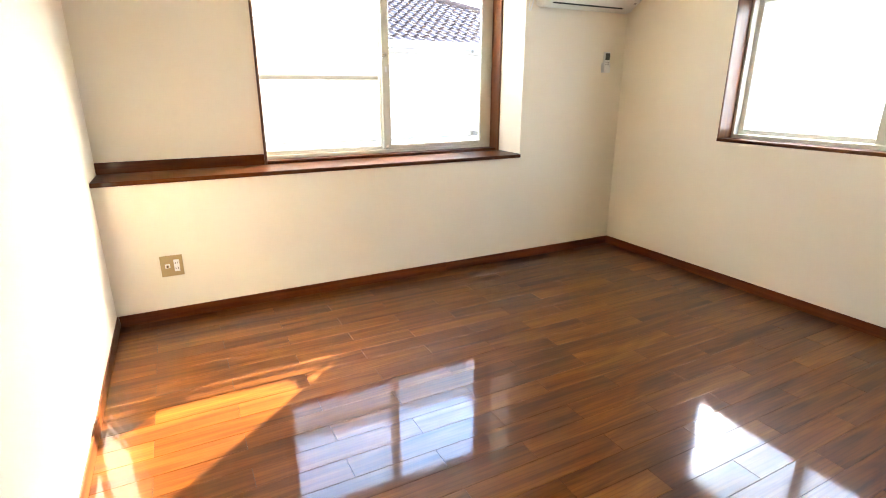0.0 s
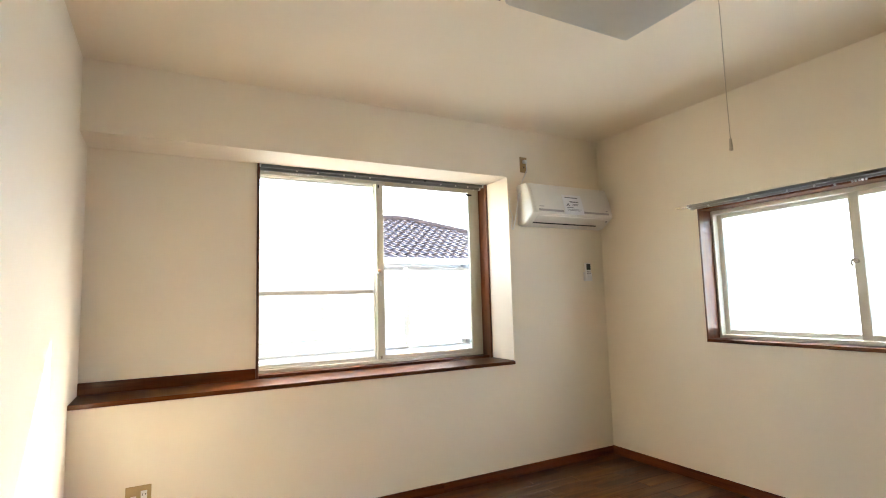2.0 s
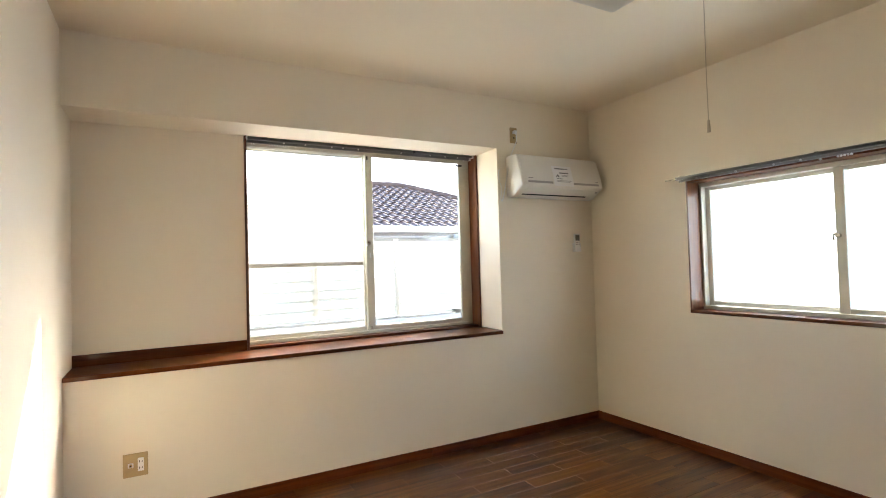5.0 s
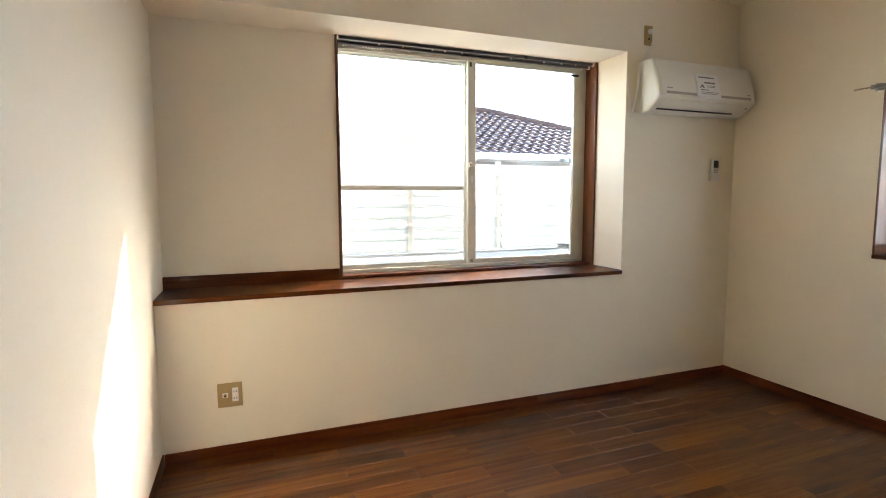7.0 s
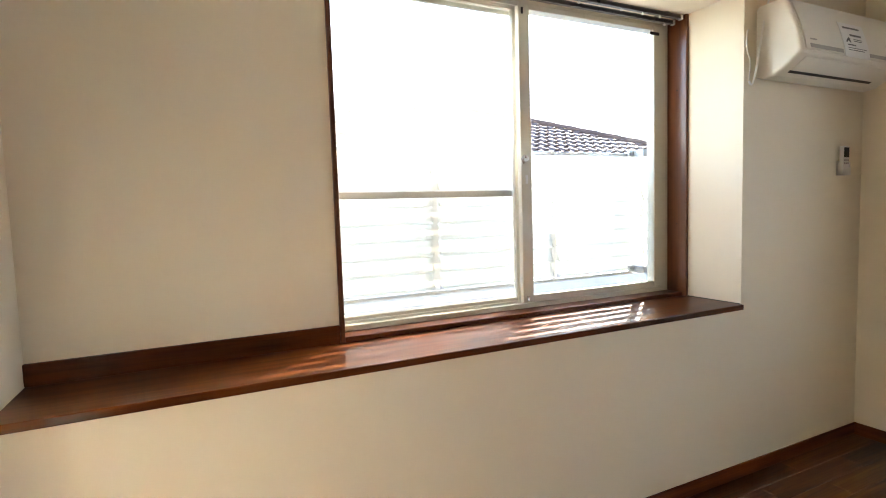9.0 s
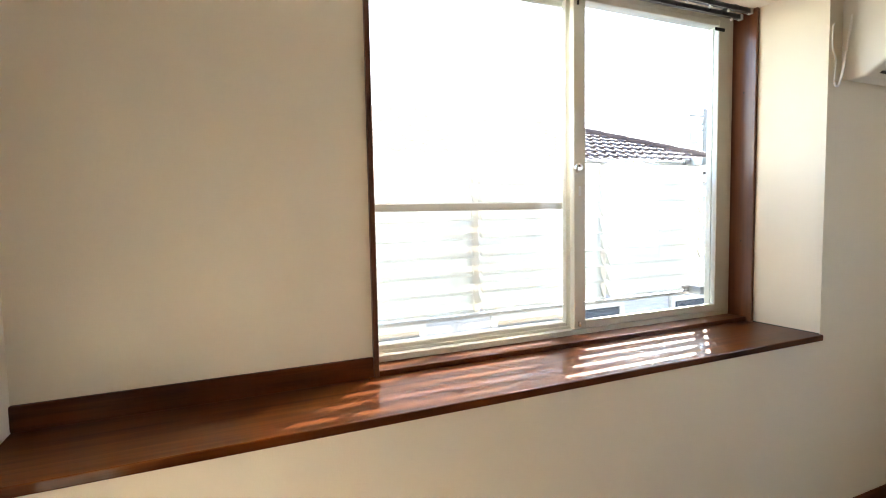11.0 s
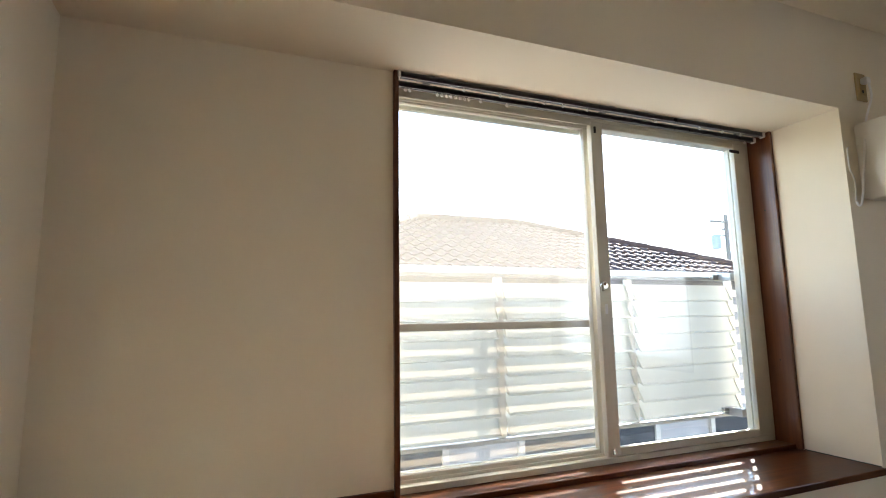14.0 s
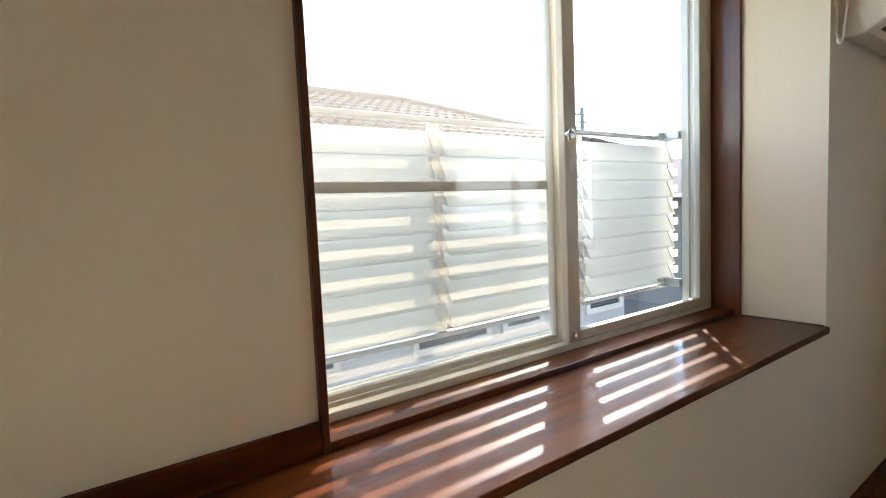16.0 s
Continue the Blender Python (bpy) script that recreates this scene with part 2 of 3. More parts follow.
def tube(bm, pts, r, n=7):
    """A round cable through the points."""
    pts = [Vector(p) for p in pts]
    rings = []
    for i, p in enumerate(pts):
        d = (pts[min(i + 1, len(pts) - 1)] - pts[max(i - 1, 0)]).normalized()
        u = d.cross(Vector((0.31, 0.87, 0.17))).normalized()
        w = d.cross(u)
        rings.append([bm.verts.new(p + r * (math.cos(k * 2 * math.pi / n) * u + math.sin(k * 2 * math.pi / n) * w)) for k in range(n)])
    for s, t in zip(rings, rings[1:]):
        for k in range(n):
            bm.faces.new((s[k], s[(k + 1) % n], t[(k + 1) % n], t[k]))
    bm.faces.new(rings[0][::-1])
    bm.faces.new(rings[-1])
    return bm


def bend(points, steps=8):
    """A smooth line through a few points."""
    pts = [Vector(p) for p in points]
    pts = [2 * pts[0] - pts[1]] + pts + [2 * pts[-1] - pts[-2]]
    out = []
    for i in range(1, len(pts) - 2):
        p0, p1, p2, p3 = pts[i - 1:i + 3]
        for k in range(steps):
            t = k / steps
            out.append(0.5 * (2 * p1 + (p2 - p0) * t + (2 * p0 - 5 * p1 + 4 * p2 - p3) * t * t + (3 * p1 - p0 - 3 * p2 + p3) * t ** 3))
    return out + [pts[-2]]


def extrude_profile(bm, profile, axis, a, b):
    """A prism: the profile's two coordinates lie on the other two axes, in their order."""
    def at(p, t):
        c = [p[0], p[1]]
        c.insert(axis, t)
        return bm.verts.new(c)
    one, two = [at(p, a) for p in profile], [at(p, b) for p in profile]
    n = len(profile)
    for k in range(n):
        bm.faces.new((one[k], one[(k + 1) % n], two[(k + 1) % n], two[k]))
    bm.faces.new(one[::-1])
    bm.faces.new(two)
    bmesh.ops.recalc_face_normals(bm, faces=bm.faces[:])
    return bm


def mesh_of(name, bm, mat, smooth=False):
    me = bpy.data.meshes.new(name)
    bmesh.ops.recalc_face_normals(bm, faces=bm.faces[:])
    bm.to_mesh(me)
    bm.free()
    me.materials.append(mat)
    if smooth:
        for p in me.polygons:
            p.use_smooth = True
        me.set_sharp_from_angle(angle=radians(40))
    return me


def part(name, bm, mat, parent, label="", smooth=False):
    ob = new(name, mesh_of(name, bm, mat, smooth))
    if parent:
        ob.parent = parent
        ob.matrix_parent_inverse = parent.matrix_world.inverted()
    if label:
        tagged(ob, label)
    return ob


def thing(name, at, label, category, group="", kind=""):
    ob = new(name)
    ob.location = at
    ob.empty_display_size = 0.1
    bpy.context.view_layer.update()
    return tagged(ob, label, category, group, kind)


def structure(name, bm, mat, label, category):
    return tagged(part(name, bm, mat, None), label, category, "", "structure")


# ---- the room: measures ----
WEST, EAST, NORTH, SOUTH, TOP = -0.408, 3.158, 3.990, -0.66, 2.592
FLOOR = 0.055                          # top of the planks
SHELF, SOFFIT = 0.853, 2.207          # the recess in the north wall: its shelf and its head
NICHE_E, NICHE_BACK = 2.223, 4.298    # its east side and its back
WIN_W, WIN_E = 0.502, 2.206           # the window in that recess
OUT_N, OUT_E = 4.490, 3.420           # outer faces
W2_N, W2_S, W2_LO, W2_HI = 3.110, 1.370, 1.000, 1.870

# walls
bm = boxes(((WEST - 0.15, NORTH, 0), (OUT_E, OUT_N, SHELF - 0.026)),
           ((WEST - 0.15, NORTH, SOFFIT), (OUT_E, OUT_N, TOP)),
           ((NICHE_E, NORTH, SHELF - 0.026), (OUT_E, OUT_N, SOFFIT)),
           ((WEST - 0.15, NICHE_BACK, SHELF - 0.026), (WIN_W - 0.012, OUT_N, SOFFIT)))
structure("wall_north", bm, WALL, "cream papered wall with a long window recess", "wall")
structure("wall_west", boxes(((WEST - 0.15, SOUTH, 0), (WEST, NORTH, TOP)), ((WEST - 0.15, NORTH, SHELF - 0.026), (WEST, NICHE_BACK, SOFFIT))), WALL,
          "cream papered side wall with a patch of sunlight", "wall")
bm = boxes(((EAST, SOUTH, 0), (OUT_E, NORTH, W2_LO - 0.02)), ((EAST, SOUTH, W2_HI), (OUT_E, NORTH, TOP)),
           ((EAST, W2_N, W2_LO - 0.02), (OUT_E, NORTH, W2_HI)), ((EAST, SOUTH, W2_LO - 0.02), (OUT_E, W2_S, W2_HI)))
structure("wall_east", bm, WALL, "cream papered wall with a frosted sliding window", "wall")
structure("wall_south", boxes(((WEST - 0.15, SOUTH - 0.15, 0), (OUT_E, SOUTH, TOP))), WALL, "plain cream papered wall", "wall")
structure("ceiling", boxes(((WEST - 0.15, SOUTH - 0.15, TOP), (OUT_E, OUT_N, TOP + 0.15))), CEILING, "cream papered flat ceiling", "ceiling")
floor = structure("floor", boxes(((WEST - 0.1, SOUTH - 0.1, -0.15), (OUT_E - 0.05, OUT_N - 0.05, FLOOR - 0.004))), GAP, "glossy brown plank floor", "floor")

# baseboards
BB = FLOOR + 0.064


def baseboard(name, lo, hi, mat):
    return structure(name, box(bmesh.new(), lo, hi, 0.003, 2), mat, "red-brown varnished wooden baseboard", "baseboard")


baseboard("baseboard", (WEST + 0.010, NORTH - 0.009, FLOOR), (1.615, NORTH, BB), BOARD_X)
baseboard("baseboard", (1.616, NORTH - 0.009, FLOOR), (EAST - 0.010, NORTH, BB - 0.001), BOARD_X)
baseboard("baseboard", (WEST, 2.985, FLOOR), (WEST + 0.009, NORTH, BB), BOARD_Y)
baseboard("baseboard", (WEST, SOUTH, FLOOR), (WEST + 0.009, 2.984, BB - 0.001), BOARD_Y)
baseboard("baseboard", (EAST - 0.009, SOUTH, FLOOR), (EAST, NORTH, BB), BOARD_Y)
baseboard("baseboard", (WEST + 0.010, SOUTH, FLOOR), (EAST - 0.010, SOUTH + 0.009, BB), BOARD_X)

# window recess: shelf, upstand, jambs and inner sill
structure("window_shelf", box(bmesh.new(), (WEST, NORTH - 0.013, SHELF - 0.024), (NICHE_E + 0.001, NICHE_BACK, SHELF), 0.003, 2), WOOD_X,
          "glossy red-brown wooden shelf in the window recess", "shelf")
structure("trim", box(bmesh.new(), (WEST, NICHE_BACK - 0.014, SHELF), (WIN_W - 0.013, NICHE_BACK, 0.917), 0.002), WOOD_X,
          "dark red-brown wooden upstand behind the shelf", "trim")
structure("trim", box(bmesh.new(), (WIN_W - 0.012, NICHE_BACK - 0.016, SHELF), (WIN_W + 0.004, 4.385, SOFFIT), 0.002), WOOD_Z,
          "dark red-brown wooden window jamb", "trim")
structure("trim", box(bmesh.new(), (WIN_E, 4.265, SHELF), (NICHE_E, OUT_N, SOFFIT), 0.002), WOOD_Z, "red-brown varnished wooden window jamb", "trim")
structure("trim", box(bmesh.new(), (WIN_W + 0.004, 4.286, SHELF), (WIN_E, 4.395, 0.872), 0.003, 2), WOOD_X, "red-brown wooden inner window sill", "trim")


# ---- windows ----
def sash(parent, x0, x1, y, z0, z1, stile, rail, glass, deep=0.026, axis=0):
    """One sliding sash: two stiles, two rails, a gasket and a pane. axis 0: it runs along x; 1: along y."""
    def bx(a0, a1, d0, d1, c0, c1, bevel=0.002):
        if axis == 0:
            return box(bmesh.new(), (a0, y + d0, c0), (a1, y + d1, c1), bevel)
        return box(bmesh.new(), (y + d0, a0, c0), (y + d1, a1, c1), bevel)
    top = part("sash", bx(x0, x0 + stile, 0, deep, z0, z1), IVORY, parent)
    part("stile", bx(x1 - stile, x1, 0, deep, z0, z1), IVORY, top)
    part("rail", bx(x0 + stile, x1 - stile, 0.001, deep - 0.001, z0, z0 + rail), IVORY, top)
    part("rail", bx(x0 + stile, x1 - stile, 0.001, deep - 0.001, z1 - rail * 0.8, z1), IVORY, top)
    a0, a1, c0, c1 = x0 + stile - 0.006, x1 - stile + 0.006, z0 + rail - 0.006, z1 - rail * 0.8 + 0.006
    pane = part("pane", bx(a0, a1, deep / 2 - 0.002, deep / 2 + 0.002, c0, c1, 0), glass, top, "frosted glass pane" if glass is FROSTED else "")
    return top, pane


window = thing("window_1", (1.36, 4.40, 0.884), "ivory aluminium sliding window with two clear panes", "window", kind="structure")
FY0, FY1 = 4.374, OUT_N - 0.004
F0, F1, FZ0, FZ1 = 0.440, WIN_E, 0.868, 2.204
part("frame_head", boxes(((F0, FY0, 2.178), (F1, FY1, FZ1)), ((F0, FY0, 2.160), (F1, FY0 + 0.006, 2.180)), ((F0, 4.405, 2.163), (F1, 4.409, 2.180)), bevel=0.001), IVORY, window)
part("frame_sill", boxes(((F0, FY0, FZ0), (F1, FY1, 0.892)), ((F0, 4.404, 0.89), (F1, 4.409, 0.903)), ((F0, 4.443, 0.89), (F1, 4.448, 0.899)), bevel=0.001), IVORY, window)
part("frame_side", boxes(((F0, FY0, 0.892), (F0 + 0.035, FY1, 2.178)), bevel=0.001), IVORY, window)
part("frame_side", boxes(((F1 - 0.022, FY0, 0.892), (F1, FY1, 2.178)), ((F1 - 0.040, FY0, 0.892), (F1 - 0.022, FY0 + 0.006, 2.178)),
                         ((F1 - 0.040, 4.412, 0.892), (F1 - 0.022, 4.418, 2.178)), ((F1 - 0.034, 4.450, 0.892), (F1 - 0.022, 4.455, 2.178)), bevel=0.001), IVORY, window)
right, pane = sash(window, 1.324, 2.165, 4.370, 0.896, 2.175, 0.055, 0.030, GLASS)
pane.visible_shadow = False
left, pane = sash(window, 0.452, 1.372, 4.414, 0.896, 2.175, 0.052, 0.020, GLASS)
pane.visible_shadow = False
lock = part("crescent_lock", rod(bmesh.new(), (1.338, 4.371, 1.522), (1.338, 4.352, 1.522), 0.013, 14), CHROME, right, "worn chrome crescent lock", True)
bm = tube(bmesh.new(), bend([(1.338, 4.355, 1.526), (1.328, 4.350, 1.534), (1.320, 4.348, 1.520), (1.322, 4.347, 1.500)], 4), 0.0055)
part("lock_lever", bm, CHROME, right, "worn chrome lever", True)
part("label", boxes(((1.345, 4.3685, 1.415), (1.357, 4.3698, 1.452))), PAPER, right, "small white sticker")
part("guide_block", boxes(((1.340, 4.362, 0.905), (1.354, 4.370, 0.925)), bevel=0.002), CHROME, right)
part("top_stop", boxes(((2.080, 4.364, 2.128), (2.140, 4.370, 2.142)), bevel=0.002), DARK, right)
part("top_stop", boxes(((1.336, 4.364, 2.128), (1.346, 4.370, 2.155)), bevel=0.002), DARK, right)

# insect screen on the outer track
screen = thing("insect_screen", (0.91, 4.465, 0.895), "sliding insect screen with pale netting outside the window", "insect screen")
part("screen_frame", boxes(((0.452, 4.458, 0.900), (0.478, 4.474, 2.152)), ((1.350, 4.458, 0.900), (1.372, 4.474, 2.152)),
                           ((0.478, 4.458, 0.900), (1.350, 4.474, 0.914)), ((0.478, 4.458, 2.152), (1.350, 4.474, 2.170)), bevel=0.002), IVORY, screen)
part("mid_rail", boxes(((0.478, 4.455, 1.366), (1.350, 4.472, 1.392)), bevel=0.002), BEIGE, screen)
net = bmesh.new()
net.faces.new([net.verts.new(p) for p in ((0.470, 4.465, 0.915), (1.355, 4.465, 0.915), (1.355, 4.465, 2.160), (0.470, 4.465, 2.160))])
part("netting", net, SCREEN, screen, "fine pale netting")


# ---- curtain rails ----
def curtain_rail(name, along, a, b, lines, mat, gliders, label):
    """A double track on brackets; lines are the two tracks' places across and in height; gliders are places along it."""
    def p(s, c, z):
        return (s, c, z) if along == 0 else (c, s, z)
    ob = thing(name, p((a + b) / 2, lines[0][0], lines[0][1]), label, "curtain rail", "curtain rails")
    for k, (c, z) in enumerate(lines):
        track = boxes((p(a, c - 0.0075, z), p(b, c + 0.0075, z + 0.005)), (p(a, c - 0.0075, z - 0.014), p(b, c - 0.0075, z)),
                      (p(a, c + 0.0075, z - 0.014), p(b, c + 0.0075, z)), (p(a, c - 0.008, z - 0.014), p(b, c - 0.003, z - 0.012)),
                      (p(a, c + 0.003, z - 0.014), p(b, c + 0.008, z - 0.012)))
        t = part("track", track, mat, ob)
        for e in (a, b):
            s = 1 if e == b else -1
            part("end_cap", box(bmesh.new(), p(e - 0.002, c - 0.012, z - 0.017), p(e + s * 0.012, c + 0.012, z + 0.007), 0.003), mat if along else WHITE, t)
        for g in gliders[k]:
            bm = bmesh.new()
            bmesh.ops.create_uvsphere(bm, u_segments=10, v_segments=6, radius=0.0062, matrix=Matrix.Translation(p(g, c, z - 0.020)))
            rod(bm, p(g, c, z - 0.006), p(g, c, z - 0.018), 0.0025, 6)
            part("glider", bm, WHITE, t, "", True)
    return ob


rail_1 = curtain_rail("curtain_rail", 0, WIN_W + 0.012, WIN_E - 0.016, [(4.290, 2.200), (4.335, 2.190)], RAIL,
                      [[0.74, 0.88, 1.06, 1.14, 1.25, 1.58, 1.82, 1.95, 2.06], [0.545, 0.56] + [0.66 + 0.017 * i for i in range(8)] + [0.825, 0.93, 2.14]],
                      "grey steel double curtain rail with white gliders")
for s in (0.62, 1.36, 2.10):
    part("bracket", boxes(((s - 0.012, 4.280, 2.200), (s + 0.012, 4.350, 2.207)), bevel=0.001), RAIL, rail_1)

# ---- the frosted east window ----
window2 = thing("window_2", (3.33, 2.17, W2_LO), "ivory aluminium sliding window with frosted panes", "window", kind="structure")
X0, X1 = 3.275, OUT_E - 0.006
part("frame_head", boxes(((X0, W2_S + 0.012, W2_HI - 0.038), (X1, W2_N - 0.012, W2_HI - 0.012)), bevel=0.001), IVORY, window2)
part("frame_sill", boxes(((X0, W2_S + 0.012, W2_LO), (X1, W2_N - 0.012, W2_LO + 0.022)), bevel=0.001), IVORY, window2)
for s in (W2_N - 0.028, W2_S + 0.012):
    part("frame_side", boxes(((X0, s, W2_LO + 0.022), (X1, s + 0.016, W2_HI - 0.038)), bevel=0.001), IVORY, window2)
inner, pane = sash(window2, W2_S + 0.030, 2.298, X0 + 0.008, W2_LO + 0.024, W2_HI - 0.040, 0.050, 0.030, FROSTED, axis=1)
outer, pane = sash(window2, 2.248, W2_N - 0.026, X0 + 0.046, W2_LO + 0.024, W2_HI - 0.040, 0.034, 0.030, FROSTED, axis=1)
part("crescent_lock", rod(bmesh.new(), (3.284, 2.281, 1.452), (3.262, 2.281, 1.452), 0.012, 14), CHROME, inner, "worn chrome crescent lock", True)
part("lock_lever", tube(bmesh.new(), bend([(3.266, 2.281, 1.458), (3.262, 2.295, 1.462), (3.260, 2.301, 1.445), (3.260, 2.295, 1.425)], 4), 0.0055), CHROME, inner, "", True)
for name, lo, hi, mat in (("trim", (EAST - 0.006, W2_N - 0.012, W2_LO), (X1, W2_N, W2_HI), WOOD_Z), ("trim", (EAST - 0.006, W2_S, W2_LO), (X1, W2_S + 0.012, W2_HI), WOOD_Z),
                          ("trim", (EAST - 0.006, W2_S + 0.012, W2_HI - 0.012), (X1, W2_N - 0.012, W2_HI), WOOD_Y),
                          ("trim", (EAST - 0.008, W2_S, W2_LO - 0.020), (X1, W2_N, W2_LO), WOOD_Y)):
    structure(name, box(bmesh.new(), lo, hi, 0.002), mat, "red-brown varnished wooden window lining", "trim")
rail_2 = curtain_rail("curtain_rail", 1, 1.10, 3.120, [(3.085, 1.888), (3.122, 1.880)], RAIL_DARK,
                      [[2.98, 2.72, 2.50, 2.36, 1.7], [2.28, 2.20, 2.185, 2.17, 2.155, 2.14]], "dark grey steel double curtain rail on wall brackets")
for s in (1.3, 2.28, 3.10):
    part("bracket", boxes(((3.075, s - 0.010, 1.893), (EAST, s + 0.010, 1.898)), ((EAST - 0.004, s - 0.010, 1.870), (EAST, s + 0.010, 1.893)), bevel=0.001), CHROME, rail_2)
part("end_rod", rod(bmesh.new(), (3.085, 3.120, 1.884), (3.085, 3.215, 1.884), 0.005, 8), CHROME, rail_2, "thin steel end rod", True)


# ---- air conditioner ----
AC_X0, AC_X1, AC_Z0, AC_Z1 = 2.306, 3.104, 1.834, 2.150
AC_TOP_Y, AC_LOW_Y, AC_LIP_Z = 3.862, 3.800, 1.918      # the front leans out from its top edge to the lip over the outlet


def ac_front(z, out=0.0):
    return AC_LOW_Y + (AC_TOP_Y - AC_LOW_Y) * max((z - AC_LIP_Z) / (AC_Z1 - 0.02 - AC_LIP_Z), 0.0) ** 1.4 - out


def ac_slab(x0, x1, z0, z1, out, thick, steps=5):
    """A plate that follows the leaning front."""
    zs = [z0 + (z1 - z0) * k / steps for k in range(steps + 1)]
    prof = [(ac_front(z, out), z) for z in zs] + [(ac_front(z, out) + thick, z) for z in reversed(zs)]
    return extrude_profile(bmesh.new(), prof, 0, x0, x1)


def air_conditioner():
    x0, x1, z0, z1 = AC_X0, AC_X1, AC_Z0, AC_Z1
    ac = thing("air_conditioner", ((x0 + x1) / 2, NORTH, z0), "white wall-mounted air conditioner with a paper notice", "air conditioner")
    prof = [(NORTH, z0 + 0.012), (NORTH, z1 - 0.008), (NORTH - 0.010, z1), (AC_TOP_Y + 0.026, z1), (AC_TOP_Y + 0.008, z1 - 0.006)]
    prof += [(ac_front(z), z) for z in (z1 - 0.022, z1 - 0.07, z1 - 0.12, z1 - 0.17, AC_LIP_Z + 0.012, AC_LIP_Z)]
    prof += [(AC_LOW_Y + 0.008, AC_LIP_Z - 0.010), (AC_LOW_Y + 0.110, z0 + 0.006), (NORTH - 0.03, z0)]
    part("body", extrude_profile(bmesh.new(), prof, 0, x0 + 0.014, x1 - 0.014), AC_WHITE, ac)
    # rounded ends: the outline shrinks towards the outside
    for inner, way in ((x0 + 0.014, -1), (x1 - 0.014, 1)):
        bm, rings = bmesh.new(), []
        for dx, k in ((0.0, 0.0), (0.006, 0.002), (0.011, 0.007), (0.013, 0.014), (0.014, 0.022)):
            rings.append([bm.verts.new((inner + way * dx, min(y + k * (NORTH - y) / 0.19, NORTH), z + k * 0.35 * (1 if z < 1.99 else -1))) for y, z in prof])
        for p, q in zip(rings, rings[1:]):
            for j in range(len(prof)):
                bm.faces.new((p[j], p[(j + 1) % len(prof)], q[(j + 1) % len(prof)], q[j]))
        bm.faces.new(rings[-1])
        part("end_panel", bm, AC_WHITE, ac, "", True)
    panel = part("front_panel", ac_slab(x0 + 0.022, x1 - 0.022, AC_LIP_Z + 0.006, z1 - 0.024, 0.005, 0.008), AC_WHITE, ac, "", True)
    for a, b in ((x0 + 0.052, x0 + 0.285), (x0 + 0.485, x1 - 0.052)):
        part("stripe", ac_slab(a, b, AC_LIP_Z + 0.012, AC_LIP_Z + 0.028, 0.0065, 0.003, 1), AC_GREY, panel, "grey stripe")
    part("mark", ac_slab(x0 + 0.058, x0 + 0.102, AC_LIP_Z + 0.045, AC_LIP_Z + 0.051, 0.0062, 0.002, 1), AC_GREY, panel)
    part("mark", ac_slab(x1 - 0.080, x1 - 0.056, AC_LIP_Z + 0.040, AC_LIP_Z + 0.046, 0.0062, 0.002, 1), AC_GREY, panel)
    # outlet flap on the slanting underside
    base, end = Vector((0, AC_LOW_Y + 0.008, AC_LIP_Z - 0.010)), Vector((0, AC_LOW_Y + 0.110, z0 + 0.006))
    d = (end - base).normalized()
    n = Vector((0, d.z, -d.y))

    def slab(a, b, s, e, up):
        bm = bmesh.new()
        vs = []
        for x in (a, b):
            for t in (s, e):
                for h in (-0.004, up):
                    q = base + d * t + n * h
                    vs.append(bm.verts.new((x, q.y, q.z)))
        bmesh.ops.convex_hull(bm, input=vs)
        return bm
    part("flap", slab(x0 + 0.060, x1 - 0.060, 0.012, 0.082, 0.003), AC_WHITE, ac)
    part("outlet_slot", slab(x0 + 0.058, x1 - 0.110, 0.088, 0.100, 0.002), DARK, ac, "dark air outlet slot")
    part("lamp_window", slab(x1 - 0.052, x1 - 0.034, 0.030, 0.045, 0.002), AC_GREY, ac)
    return ac


ac = air_conditioner()
# paper notice stuck over the front
notice = thing("paper_notice", (2.70, AC_LOW_Y - 0.008, 1.922), "white printed paper notice on the air conditioner", "notice")
part("sheet", ac_slab(2.600, 2.790, 1.916, 2.072, 0.009, 0.0012), PAPER, notice, "", True)
words = random.Random(3)
for a, b, z, h in ((2.626, 2.760, 2.046, 0.008), (2.664, 2.752, 2.012, 0.009), (2.684, 2.750, 1.997, 0.003), (2.684, 2.750, 1.989, 0.003), (2.628, 2.690, 1.968, 0.005), (2.628, 2.770, 1.955, 0.003), (2.628, 2.750, 1.946, 0.003)):
    while a < b - 0.006:
        e = min(a + words.uniform(0.010, 0.026), b)
        part("print_bar", ac_slab(a, e, z, z + h, 0.0102, 0.001, 1), INK, notice, "bar of grey print")
        a = e + 0.003
yy = ac_front(1.99, 0.0115)
part("print_mark", extrude_profile(bmesh.new(), [(2.622, 1.982), (2.641, 2.004), (2.660, 1.982), (2.651, 1.982), (2.641, 1.994), (2.631, 1.982)], 1, yy, yy + 0.003), INK, notice, "grey arrow mark")


# ---- wall plates, cable, remote ----
def wall_plate(name, x0, x1, z0, z1, label):
    ob = thing(name, ((x0 + x1) / 2, NORTH, (z0 + z1) / 2), label, "wall socket", "wall sockets")
    part("plate", box(bmesh.new(), (x0, NORTH - 0.007, z0), (x1, NORTH, z1), 0.003, 2), GOLD, ob)
    return ob


